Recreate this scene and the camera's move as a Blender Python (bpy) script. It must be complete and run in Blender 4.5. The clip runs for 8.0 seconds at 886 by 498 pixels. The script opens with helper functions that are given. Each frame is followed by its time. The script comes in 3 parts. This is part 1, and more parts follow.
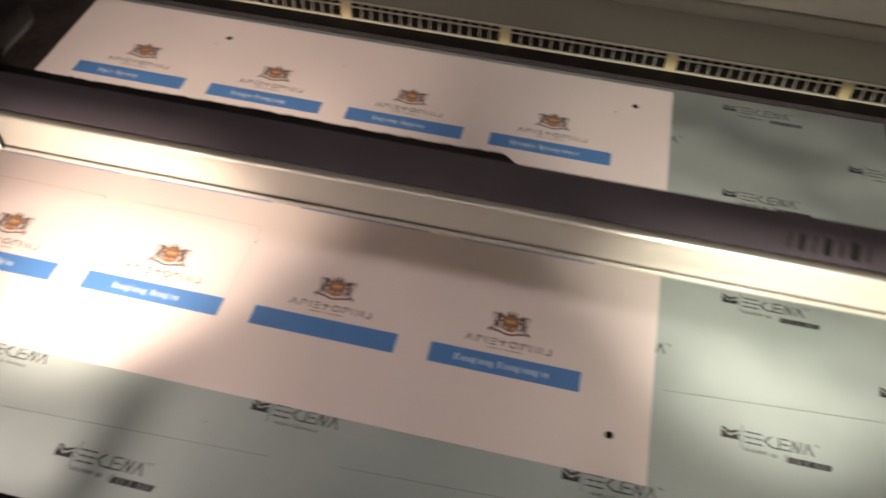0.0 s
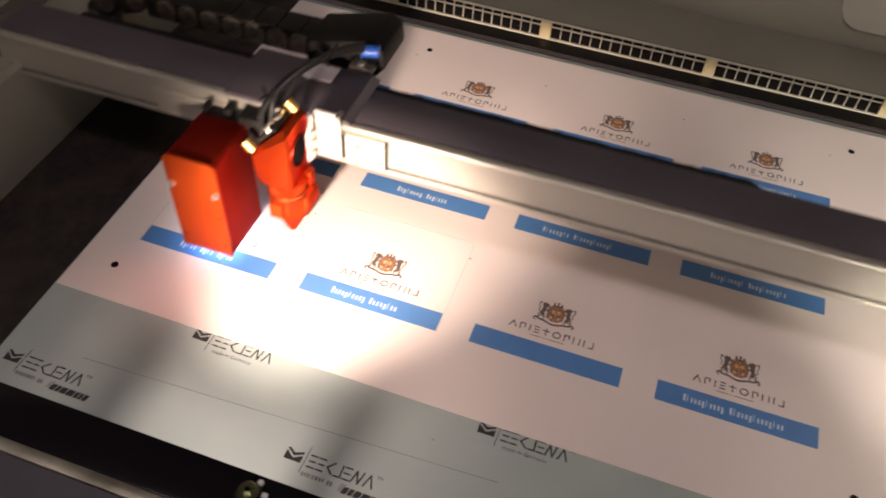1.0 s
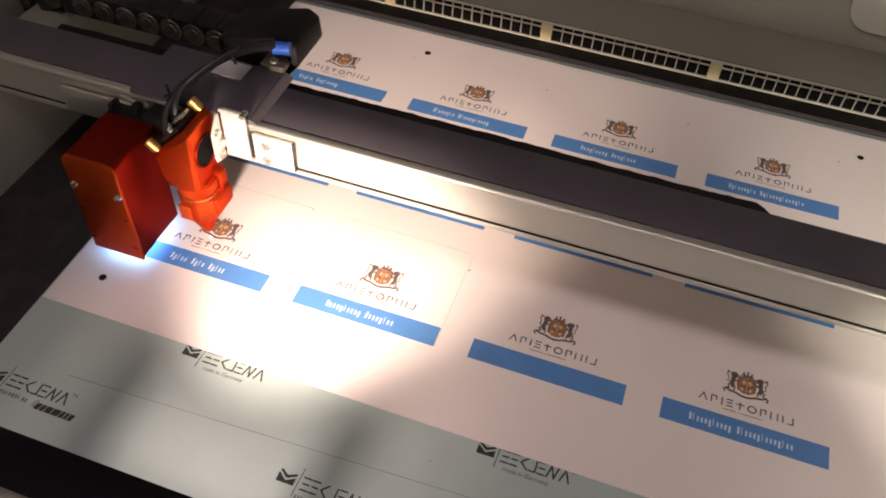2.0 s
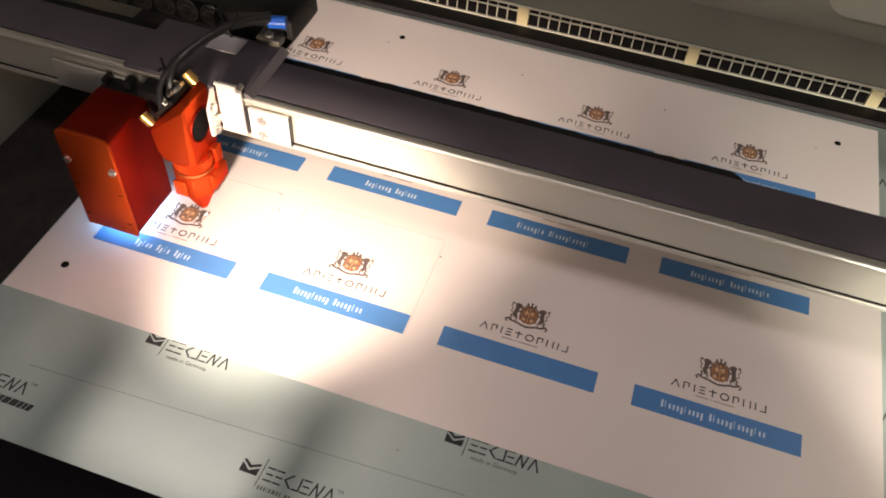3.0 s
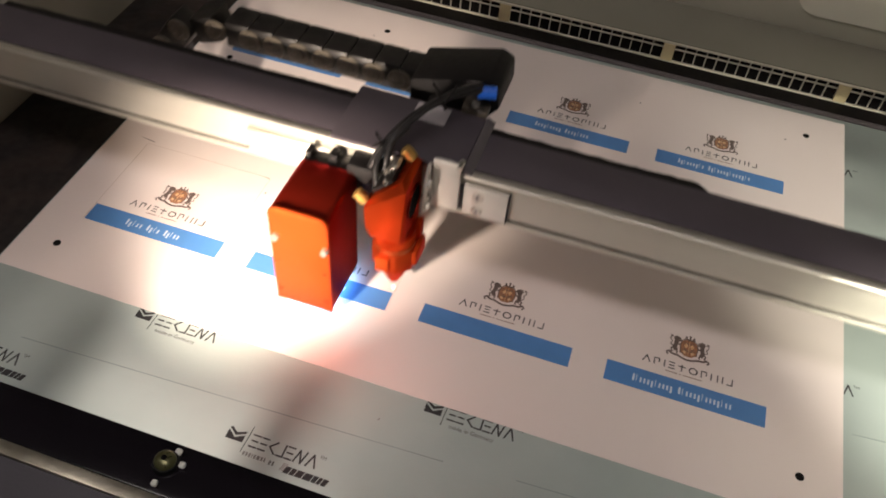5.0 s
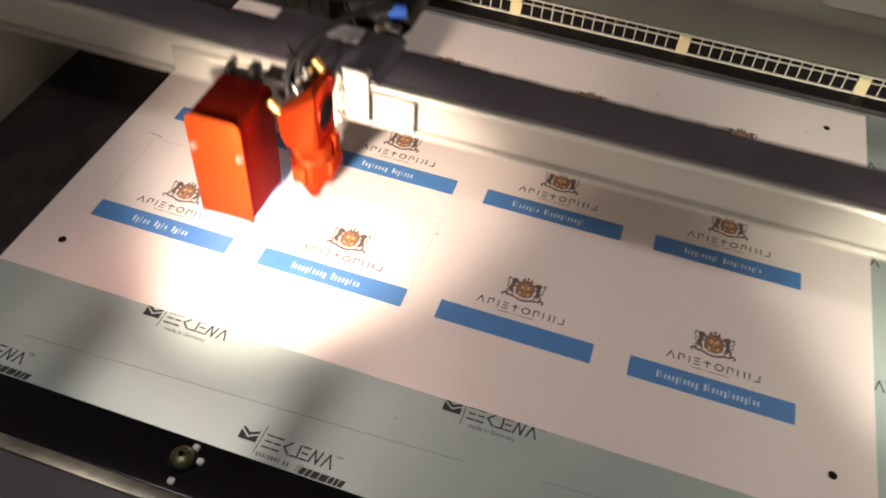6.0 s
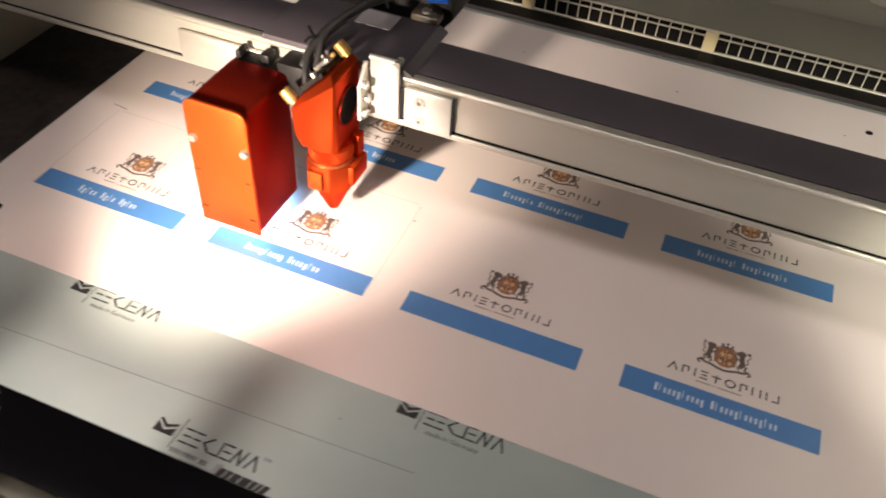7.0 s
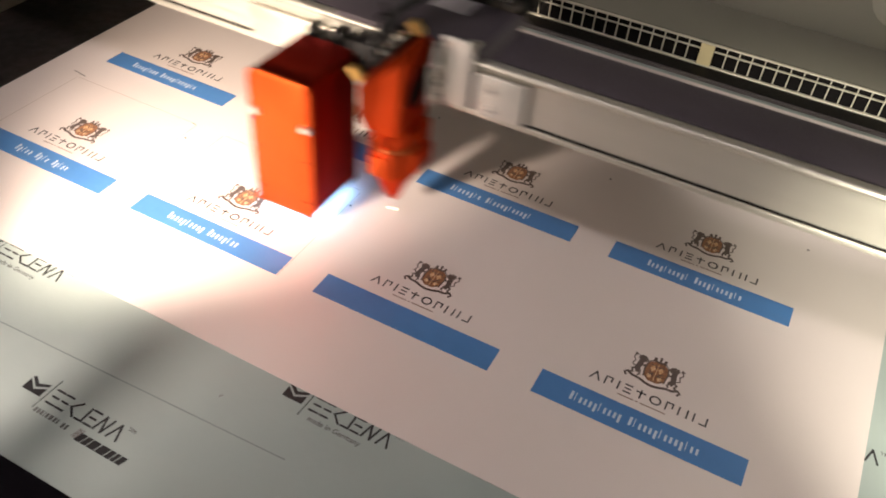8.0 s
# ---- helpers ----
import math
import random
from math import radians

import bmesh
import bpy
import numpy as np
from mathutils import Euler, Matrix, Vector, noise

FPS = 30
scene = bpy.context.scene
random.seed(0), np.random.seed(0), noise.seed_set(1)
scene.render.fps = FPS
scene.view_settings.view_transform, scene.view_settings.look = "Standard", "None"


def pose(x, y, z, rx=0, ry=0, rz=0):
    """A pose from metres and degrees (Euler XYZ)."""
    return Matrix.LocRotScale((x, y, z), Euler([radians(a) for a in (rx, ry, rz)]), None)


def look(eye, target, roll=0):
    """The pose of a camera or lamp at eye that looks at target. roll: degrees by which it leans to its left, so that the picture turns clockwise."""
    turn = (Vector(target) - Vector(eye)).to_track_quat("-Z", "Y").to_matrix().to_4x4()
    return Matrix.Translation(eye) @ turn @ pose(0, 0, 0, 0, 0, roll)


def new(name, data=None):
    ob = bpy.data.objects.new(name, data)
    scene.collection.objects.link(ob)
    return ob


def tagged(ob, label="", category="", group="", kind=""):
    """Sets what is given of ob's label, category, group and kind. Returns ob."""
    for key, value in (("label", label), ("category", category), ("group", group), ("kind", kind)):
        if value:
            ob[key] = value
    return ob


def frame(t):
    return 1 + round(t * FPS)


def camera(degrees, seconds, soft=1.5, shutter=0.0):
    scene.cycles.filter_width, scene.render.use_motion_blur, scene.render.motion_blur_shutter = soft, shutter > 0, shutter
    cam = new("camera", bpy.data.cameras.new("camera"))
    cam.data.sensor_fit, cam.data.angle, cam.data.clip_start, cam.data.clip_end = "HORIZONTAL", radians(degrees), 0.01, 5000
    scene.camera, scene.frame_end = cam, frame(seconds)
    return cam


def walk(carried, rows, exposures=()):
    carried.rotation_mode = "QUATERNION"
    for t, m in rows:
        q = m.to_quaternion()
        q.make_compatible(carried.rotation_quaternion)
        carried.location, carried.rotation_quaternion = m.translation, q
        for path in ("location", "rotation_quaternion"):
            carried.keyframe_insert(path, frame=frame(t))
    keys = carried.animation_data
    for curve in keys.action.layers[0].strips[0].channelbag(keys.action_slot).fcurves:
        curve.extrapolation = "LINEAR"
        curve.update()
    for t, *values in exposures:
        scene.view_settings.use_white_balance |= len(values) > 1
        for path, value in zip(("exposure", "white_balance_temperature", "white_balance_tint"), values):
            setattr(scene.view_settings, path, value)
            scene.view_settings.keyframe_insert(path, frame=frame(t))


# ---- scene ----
cam = camera(56.1, 8.0, soft=1.8, shutter=0.5)
PATH = [
    (0, (0.384, -0.261, 0.411), (0.15, 1.02, -1.107), 3.1),
    (0.5, (0.323, -0.271, 0.407), (-0.004, 1.008, -1.095), 3.0),
    (1, (0.283, -0.278, 0.4), (-0.093, 0.996, -1.095), 3.7),
    (1.5, (0.271, -0.269, 0.396), (-0.104, 0.991, -1.111), 3.8),
    (1.7, (0.273, -0.264, 0.396), (-0.104, 1.001, -1.106), 3.7),
    (2.8, (0.291, -0.257, 0.388), (-0.063, 1.009, -1.118), 4.0),
    (3, (0.289, -0.254, 0.387), (-0.056, 1.006, -1.127), 4.4),
    (3.5, (0.295, -0.258, 0.388), (-0.043, 1.008, -1.123), 4.6),
    (4, (0.299, -0.267, 0.388), (-0.039, 1.004, -1.118), 4.7),
    (5.5, (0.3, -0.277, 0.39), (-0.016, 1.013, -1.105), 6.0),
    (6, (0.291, -0.275, 0.374), (-0.036, 1.021, -1.114), 5.3),
    (6.5, (0.282, -0.271, 0.332), (-0.081, 1.088, -1.089), 6.2),
    (7, (0.324, -0.247, 0.308), (-0.134, 1.1, -1.098), 4.6),
    (7.5, (0.36, -0.229, 0.292), (-0.17, 1.124, -1.083), 5.6),
    (8, (0.382, -0.218, 0.277), (-0.224, 1.127, -1.073), 5.5),
]
walk(cam, [(t, look(eye, target, roll)) for t, eye, target, roll in PATH], exposures=[(0, -0.18, 6650, 17), (0.5, -0.20, 6650, 18), (1.0, -0.10, 6700, 20), (1.5, -0.04, 6600, 20), (3.0, -0.05, 6500, 13), (4.0, -0.07, 6500, 13), (5.5, 0.13, 6500, 12), (8.0, 0.12, 6500, 12)])

# ---- light ----
world = bpy.data.worlds.new("room_air")
scene.world = world
world.use_nodes = True
world.node_tree.nodes["Background"].inputs[0].default_value = (0.55, 0.6, 0.62, 1)
world.node_tree.nodes["Background"].inputs[1].default_value = 0.02


def spot(name, eye, target, watts, degrees, wide, size, colour):
    """A soft-edged reflector lamp whose beam may be wider across than it is high."""
    data = bpy.data.lights.new(name, "SPOT")
    data.energy, data.spot_size, data.spot_blend, data.shadow_soft_size, data.color = watts, radians(degrees), 1.0, size, colour
    ob = new(name, data)
    ob.matrix_world = look(eye, target) @ Matrix.Diagonal((wide, 1, 1, 1))
    return ob


LAMPS = [((0.1225, -0.200, 0.112), (0.116, 0.080, 0.013)), ((0.520, -0.200, 0.112), (0.540, 0.105, 0.036))]
# each lamp: a flat reflector beam and the wide spill of its bulb
spot("lamp_beam", *LAMPS[0], 16.5, 45, 1.3, 0.011, (1.0, 0.83, 0.66))
spot("lamp_beam", *LAMPS[1], 13, 42, 1.6, 0.010, (1.0, 0.96, 0.79))
spot("lamp_spill", *LAMPS[0], 1.38, 140, 1.0, 0.005, (1.0, 0.83, 0.73))
spot("lamp_spill", *LAMPS[1], 0.82, 140, 1.0, 0.005, (1.0, 0.90, 0.78))

# ---- materials ----


def material(name, colour, rough=0.5, metal=0.0, dark=None, scale=40.0, detail=0.35, bump=0.0, bump_scale=400.0, stretch=(1, 1, 1), rough_var=0.1, coat=0.0, spec=0.5, wave=0.0, wave_scale=14.0, edge=None):
    """A surface with blotches at one scale, grain at a finer one, and relief."""
    m = bpy.data.materials.new(name)
    m.use_nodes = True
    nodes, links = m.node_tree.nodes, m.node_tree.links
    b = nodes["Principled BSDF"]
    b.inputs["Metallic"].default_value = metal
    b.inputs["Coat Weight"].default_value = coat
    b.inputs["Specular IOR Level"].default_value = spec
    if edge:
        b.inputs["Specular Tint"].default_value = (*edge, 1)
    co = nodes.new("ShaderNodeTexCoord")
    mp = nodes.new("ShaderNodeMapping")
    mp.inputs["Scale"].default_value = stretch
    links.new(co.outputs["Object"], mp.inputs["Vector"])
    n1 = nodes.new("ShaderNodeTexNoise")
    n1.inputs["Scale"].default_value, n1.inputs["Detail"].default_value = scale, 4
    n2 = nodes.new("ShaderNodeTexNoise")
    n2.inputs["Scale"].default_value, n2.inputs["Detail"].default_value = bump_scale, 3
    for n in (n1, n2):
        links.new(mp.outputs[0], n.inputs["Vector"])
    dark = dark or tuple(c * (1 - detail * 0.4) for c in colour)
    ramp = nodes.new("ShaderNodeMix")
    ramp.data_type = "RGBA"
    ramp.inputs["A"].default_value, ramp.inputs["B"].default_value = (*dark, 1), (*colour, 1)
    sharpen = nodes.new("ShaderNodeMapRange")
    sharpen.inputs["From Min"].default_value, sharpen.inputs["From Max"].default_value = 0.35, 0.62
    links.new(n1.outputs["Fac"], sharpen.inputs["Value"])
    links.new(sharpen.outputs[0], ramp.inputs["Factor"])
    links.new(ramp.outputs["Result"], b.inputs["Base Color"])
    rr = nodes.new("ShaderNodeMapRange")
    rr.inputs["To Min"].default_value, rr.inputs["To Max"].default_value = max(0.03, rough - rough_var), min(1, rough + rough_var)
    links.new(n2.outputs["Fac"], rr.inputs["Value"])
    links.new(rr.outputs[0], b.inputs["Roughness"])
    if bump:
        bp = nodes.new("ShaderNodeBump")
        bp.inputs["Strength"].default_value, bp.inputs["Distance"].default_value = bump, 0.0006
        links.new(n2.outputs["Fac"], bp.inputs["Height"])
        links.new(bp.outputs[0], b.inputs["Normal"])
    if wave:
        n3 = nodes.new("ShaderNodeTexNoise")
        n3.inputs["Scale"].default_value, n3.inputs["Detail"].default_value = wave_scale, 1
        links.new(mp.outputs[0], n3.inputs["Vector"])
        wp = nodes.new("ShaderNodeBump")
        wp.inputs["Strength"].default_value, wp.inputs["Distance"].default_value = 1.0, wave
        links.new(n3.outputs["Fac"], wp.inputs["Height"])
        if bump:
            links.new(wp.outputs[0], bp.inputs["Normal"])
        else:
            links.new(wp.outputs[0], b.inputs["Normal"])
    return m


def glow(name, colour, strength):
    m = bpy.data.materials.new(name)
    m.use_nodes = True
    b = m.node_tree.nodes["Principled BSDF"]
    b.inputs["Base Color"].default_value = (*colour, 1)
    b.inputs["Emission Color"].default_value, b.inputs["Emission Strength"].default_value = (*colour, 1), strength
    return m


LAMINATE = material("white_laminate", (0.745, 0.668, 0.632), 0.42, dark=(0.715, 0.635, 0.60), scale=9, bump=0.04, bump_scale=900, rough_var=0.06, wave=0.0045, wave_scale=11.0, stretch=(1, 0.6, 1))
MAT_GREY = material("grey_rubber_mat", (0.368, 0.428, 0.405), 0.34, dark=(0.328, 0.385, 0.365), scale=14, bump=0.12, bump_scale=260, rough_var=0.1, wave=0.007, wave_scale=13.0)
# Darker mat grey for the shade along creases.
CREASE_SHADE = material("mat_crease_shade", (0.27, 0.315, 0.30), 0.5, scale=40)
BLUE = material("blue_print", (0.075, 0.215, 0.49), 0.42, scale=60, detail=0.2)
WHITE_PRINT = material("white_print", (0.60, 0.66, 0.74), 0.45, scale=60, detail=0.1)
BLACK_PRINT = material("black_print", (0.02, 0.02, 0.022), 0.5, scale=80)
GREY_PRINT = material("grey_print", (0.065, 0.058, 0.058), 0.5, scale=80)
SLATE_PRINT = material("slate_print", (0.125, 0.13, 0.125), 0.5, scale=80)
UMBER_PRINT = material("umber_print", (0.13, 0.095, 0.085), 0.5, scale=300)
SOFT_PRINT = material("soft_grey_print", (0.24, 0.21, 0.20), 0.5, scale=80)
TAUPE_PRINT = material("taupe_print", (0.36, 0.25, 0.21), 0.5, scale=80)
ORANGE_PRINT = material("orange_print", (0.37, 0.17, 0.085), 0.5, dark=(0.19, 0.085, 0.05), scale=700)
OCHRE_PRINT = material("ochre_print", (0.68, 0.46, 0.27), 0.5, dark=(0.55, 0.30, 0.12), scale=600)
CUT = material("burnt_cut", (0.56, 0.46, 0.41), 0.8, scale=300)
# Flat black that stands for the shade inside holes, slots and grooves.
HOLE_SHADE = material("hole_shade", (0.006, 0.005, 0.005), 0.8, scale=200, spec=0.1)
BED_BLACK = material("stained_black_bed", (0.024, 0.016, 0.014), 0.55, dark=(0.006, 0.005, 0.005), scale=46, bump=0.5, bump_scale=160, rough_var=0.2)
SATIN_BLACK = material("black_lacquer", (0.008, 0.008, 0.009), 0.35, scale=60, bump=0.05)
GLOSS_BLACK = material("gloss_black_border", (0.011, 0.009, 0.012), 0.16, scale=60, rough_var=0.05)
OLIVE = material("grey_painted_steel", (0.105, 0.10, 0.085), 0.55, scale=12, detail=0.2, bump=0.12, bump_scale=1400)
LEDGE = material("olive_painted_ledge", (0.24, 0.23, 0.185), 0.5, scale=14, detail=0.2, bump=0.12, bump_scale=1400)
PALE = material("pale_painted_steel", (0.42, 0.405, 0.325), 0.5, scale=10, detail=0.15, bump=0.1, bump_scale=1200)
# Pale tone of the light patch on the back wall.
CREAM_LIGHT = material("light_patch_cream", (0.60, 0.58, 0.48), 0.5, scale=10, detail=0.15, bump=0.1, bump_scale=1200)
BOLT_GREY = material("dull_bolt", (0.17, 0.17, 0.08), 0.3, 0.6, scale=400, bump=0.15, bump_scale=900)
TRIM_GREY = material("grey_trim", (0.17, 0.15, 0.155), 0.5, scale=40)
FRONT_GREY = material("slate_painted_front", (0.055, 0.05, 0.062), 0.5, scale=20, bump=0.1, bump_scale=1000)
ALU = material("brushed_aluminium", (0.66, 0.63, 0.55), 0.42, 0.75, scale=30, detail=0.2, bump=0.15, bump_scale=300, stretch=(0.05, 1, 1))
PLATE = material("machined_plate", (0.76, 0.73, 0.66), 0.38, 0.35, scale=50, detail=0.25, bump=0.1, bump_scale=700)
STEEL = material("bright_steel", (0.66, 0.64, 0.58), 0.28, 0.85, scale=80, bump=0.05)
CHROME = material("worn_metal_strip", (0.80, 0.75, 0.60), 0.42, 0.85, dark=(0.22, 0.20, 0.15), scale=26, bump=0.4, bump_scale=260, rough_var=0.12)
BEAM_TOP = material("charcoal_cover", (0.082, 0.068, 0.080), 0.6, scale=25, detail=0.35, bump=0.15, bump_scale=900)
RED = material("red_anodised", (0.54, 0.060, 0.013), 0.36, 0.82, scale=35, detail=0.25, bump=0.02, bump_scale=600, rough_var=0.05, spec=0.25, edge=(0.9, 0.25, 0.1))
# Red darkened to hold the shade on sensor box and port sleeve.
RED_SHADED = material("shaded_red_anodised", (0.24, 0.017, 0.008), 0.42, 0.8, scale=35, detail=0.25, bump=0.012, bump_scale=500, rough_var=0.04, spec=0.2, edge=(0.6, 0.08, 0.04))
COPPER = material("copper_ring", (0.62, 0.17, 0.05), 0.3, 0.9, scale=200, bump=0.2, bump_scale=1500)
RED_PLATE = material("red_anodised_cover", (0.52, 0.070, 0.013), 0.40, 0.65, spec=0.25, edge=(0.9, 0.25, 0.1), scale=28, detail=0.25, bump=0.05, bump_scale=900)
BRASS = material("brass_knob", (0.85, 0.55, 0.18), 0.35, 0.8, scale=200, bump=0.1)
BLACK_PLASTIC = material("black_plastic", (0.010, 0.009, 0.009), 0.5, scale=90, bump=0.15, spec=0.25)
RUBBER = material("black_hose", (0.022, 0.021, 0.021), 0.38, scale=120, bump=0.1)
CHAIN = material("chain_plastic", (0.010, 0.009, 0.008), 0.45, dark=(0.005, 0.004, 0.004), scale=150, bump=0.2)
CHAIN_DISC = material("chain_disc", (0.10, 0.085, 0.065), 0.4, dark=(0.04, 0.035, 0.028), scale=200, bump=0.1)
BLUE_PLASTIC = material("blue_connector", (0.02, 0.13, 0.62), 0.3, scale=80)
GRILLE = material("cream_grille", (0.60, 0.57, 0.46), 0.5, scale=90, detail=0.2)
BLUE_LIGHT = glow("blue_diode", (0.30, 0.62, 1.0), 9.0)
LASER_DOT = glow("laser_spark", (1.0, 0.85, 0.6), 6.0)
POST_CREAM = material("yellowed_cream", (0.62, 0.52, 0.30), 0.5, scale=60, detail=0.3)
STRIP_BLACK = material("matt_black_channel", (0.012, 0.010, 0.008), 0.6, dark=(0.006, 0.005, 0.005), scale=30, bump=0.2, spec=0.2)
# Even mid grey of the small label.
TAG_GREY = material("grey_label", (0.48, 0.45, 0.46), 0.6, scale=60)
# Lighter than the cover's charcoal, for the bridge plate's sloping edge.
FLANGE_GREY = material("lighter_grey_edge", (0.125, 0.11, 0.115), 0.45, scale=40, bump=0.1, bump_scale=800)
# White of the painted glints beside the rim bolts.
GLINT_WHITE = material("glint_white", (0.80, 0.80, 0.74), 0.25, scale=80)
WALL_PAINT = material("wall_paint", (0.45, 0.45, 0.43), 0.8, scale=3, bump=0.1)
FLOOR_VINYL = material("floor_vinyl", (0.22, 0.22, 0.22), 0.6, scale=6, bump=0.1)
# Glow of the assumed ceiling light that fills the room.
FILL_GLOW = glow("ceiling_fill_glow", (1.0, 0.90, 0.86), 6.0)

# ---- building helpers ----


def box(bm, x0, x1, y0, y1, z0, z1, bevel=0.0, segments=2):
    made = bmesh.ops.create_cube(bm, size=1, matrix=Matrix.Translation(((x0 + x1) / 2, (y0 + y1) / 2, (z0 + z1) / 2)) @ Matrix.Diagonal((x1 - x0, y1 - y0, z1 - z0, 1)))
    if bevel:
        edges = list({e for v in made["verts"] for e in v.link_edges})
        bmesh.ops.bevel(bm, geom=edges, offset=bevel, segments=segments, affect="EDGES", profile=0.5)
    return bm


def cylinder(bm, a, b, r0, r1=None, sides=20):
    a, b = Vector(a), Vector(b)
    turn = (b - a).to_track_quat("Z", "Y").to_matrix().to_4x4()
    bmesh.ops.create_cone(bm, cap_ends=True, segments=sides, radius1=r0, radius2=r0 if r1 is None else r1, depth=(b - a).length, matrix=Matrix.Translation((a + b) / 2) @ turn)
    return bm


def prism(bm, outline, axis, lo, hi, bevel=0.0):
    """A flat outline in the two other axes, pushed along one axis (0 x, 1 y, 2 z)."""
    def at(p, d):
        return {0: (d, *p), 1: (p[0], d, p[1]), 2: (*p, d)}[axis]
    low = [bm.verts.new(at(p, lo)) for p in outline]
    high = [bm.verts.new(at(p, hi)) for p in outline]
    n = len(outline)
    faces = [bm.faces.new(low), bm.faces.new(high[::-1])]
    faces += [bm.faces.new((low[i], high[i], high[(i + 1) % n], low[(i + 1) % n])) for i in range(n)]
    bmesh.ops.recalc_face_normals(bm, faces=faces)
    if bevel:
        bmesh.ops.bevel(bm, geom=list({e for f in faces for e in f.edges}), offset=bevel, segments=2, affect="EDGES", profile=0.5)
    return bm


def rounded(x0, x1, y0, y1, r, top_only=False, steps=5):
    """The outline of a rectangle with rounded corners."""
    points = []
    for cx, cy, start in ((x1 - r, y1 - r, 0), (x0 + r, y1 - r, 90), (x0 + r, y0 + r, 180), (x1 - r, y0 + r, 270)):
        if top_only and start >= 180:
            points.append((x0, y0) if start == 180 else (x1, y0))
            continue
        for k in range(steps + 1):
            a = radians(start + 90 * k / steps)
            points.append((cx + r * math.cos(a), cy + r * math.sin(a)))
    return points


def tube(bm, points, r, sides=10):
    """A hose along a smooth line through the points."""
    pts = [Vector(p) for p in points]
    line = []
    for i in range(len(pts) - 1):
        p0, p1, p2, p3 = pts[max(i - 1, 0)], pts[i], pts[i + 1], pts[min(i + 2, len(pts) - 1)]
        for k in range(6):
            u = k / 6
            line.append(0.5 * ((2 * p1) + (p2 - p0) * u + (2 * p0 - 5 * p1 + 4 * p2 - p3) * u * u + (3 * p1 - p0 - 3 * p2 + p3) * u ** 3))
    line.append(pts[-1])
    rings = []
    for i, p in enumerate(line):
        way = (line[min(i + 1, len(line) - 1)] - line[max(i - 1, 0)]).normalized()
        side = way.cross(Vector((0.13, 0.2, 0.97))).normalized()
        up = side.cross(way)
        rings.append([bm.verts.new(p + r * (math.cos(2 * math.pi * k / sides) * side + math.sin(2 * math.pi * k / sides) * up)) for k in range(sides)])
    for a, b in zip(rings, rings[1:]):
        for k in range(sides):
            bm.faces.new((a[k], a[(k + 1) % sides], b[(k + 1) % sides], b[k]))
    bm.faces.new(rings[0][::-1])
    bm.faces.new(rings[-1])
    return bm


def mesh_of(name, bm, mat, smooth=True):
    me = bpy.data.meshes.new(name)
    bmesh.ops.recalc_face_normals(bm, faces=bm.faces)
    for f in bm.faces:
        f.smooth = smooth
    bm.to_mesh(me)
    bm.free()
    me.materials.append(mat)
    if smooth:
        me.set_sharp_from_angle(angle=radians(35))
    return me


def part(name, bm, mat, parent=None, label="", at=None):
    ob = new(name, bm if isinstance(bm, bpy.types.Mesh) else mesh_of(name, bm, mat))
    if parent is not None:
        ob.parent = parent
    if at is not None:
        ob.matrix_basis = at
    return tagged(ob, label) if label else ob


def thing(name, label, category, kind="", group=""):
    return tagged(new(name), label, category, group, kind)


def B():
    return bmesh.new()


# ---- the room ----
FLOOR_Z = -0.95


def room():
    shell = {"floor": (-2.4, 3.0, -2.6, 2.2, FLOOR_Z - 0.1, FLOOR_Z), "ceiling": (-2.4, 3.0, -2.6, 2.2, 1.65, 1.75),
             "wall_north": (-2.4, 3.0, 2.2, 2.3, FLOOR_Z, 1.65), "wall_south": (-2.4, 3.0, -2.7, -2.6, FLOOR_Z, 1.65),
             "wall_west": (-2.5, -2.4, -2.6, 2.2, FLOOR_Z, 1.65), "wall_east": (3.0, 3.1, -2.6, 2.2, FLOOR_Z, 1.65)}
    for name, size in shell.items():
        what = "grey vinyl floor of the workshop" if name == "floor" else "plain painted %s of the workshop" % name.split("_")[0]
        tagged(part(name, box(B(), *size), FLOOR_VINYL if name == "floor" else WALL_PAINT), what, name.split("_")[0], kind="structure")
    # Assumed light above, out of view, added to fill the bed.
    light = thing("ceiling_fill", "long white ceiling light, unseen and added as room fill", "lamp")
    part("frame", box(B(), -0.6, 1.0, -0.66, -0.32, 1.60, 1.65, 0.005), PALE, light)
    part("fill_panel", box(B(), -0.57, 0.97, -0.63, -0.35, 1.585, 1.60), FILL_GLOW, light)


room()

# ---- the engraver's cabinet ----
LEFT, RIGHT, BACK, FRONT, RIM = -0.107, 0.705, 0.322, -0.1650, -0.1778


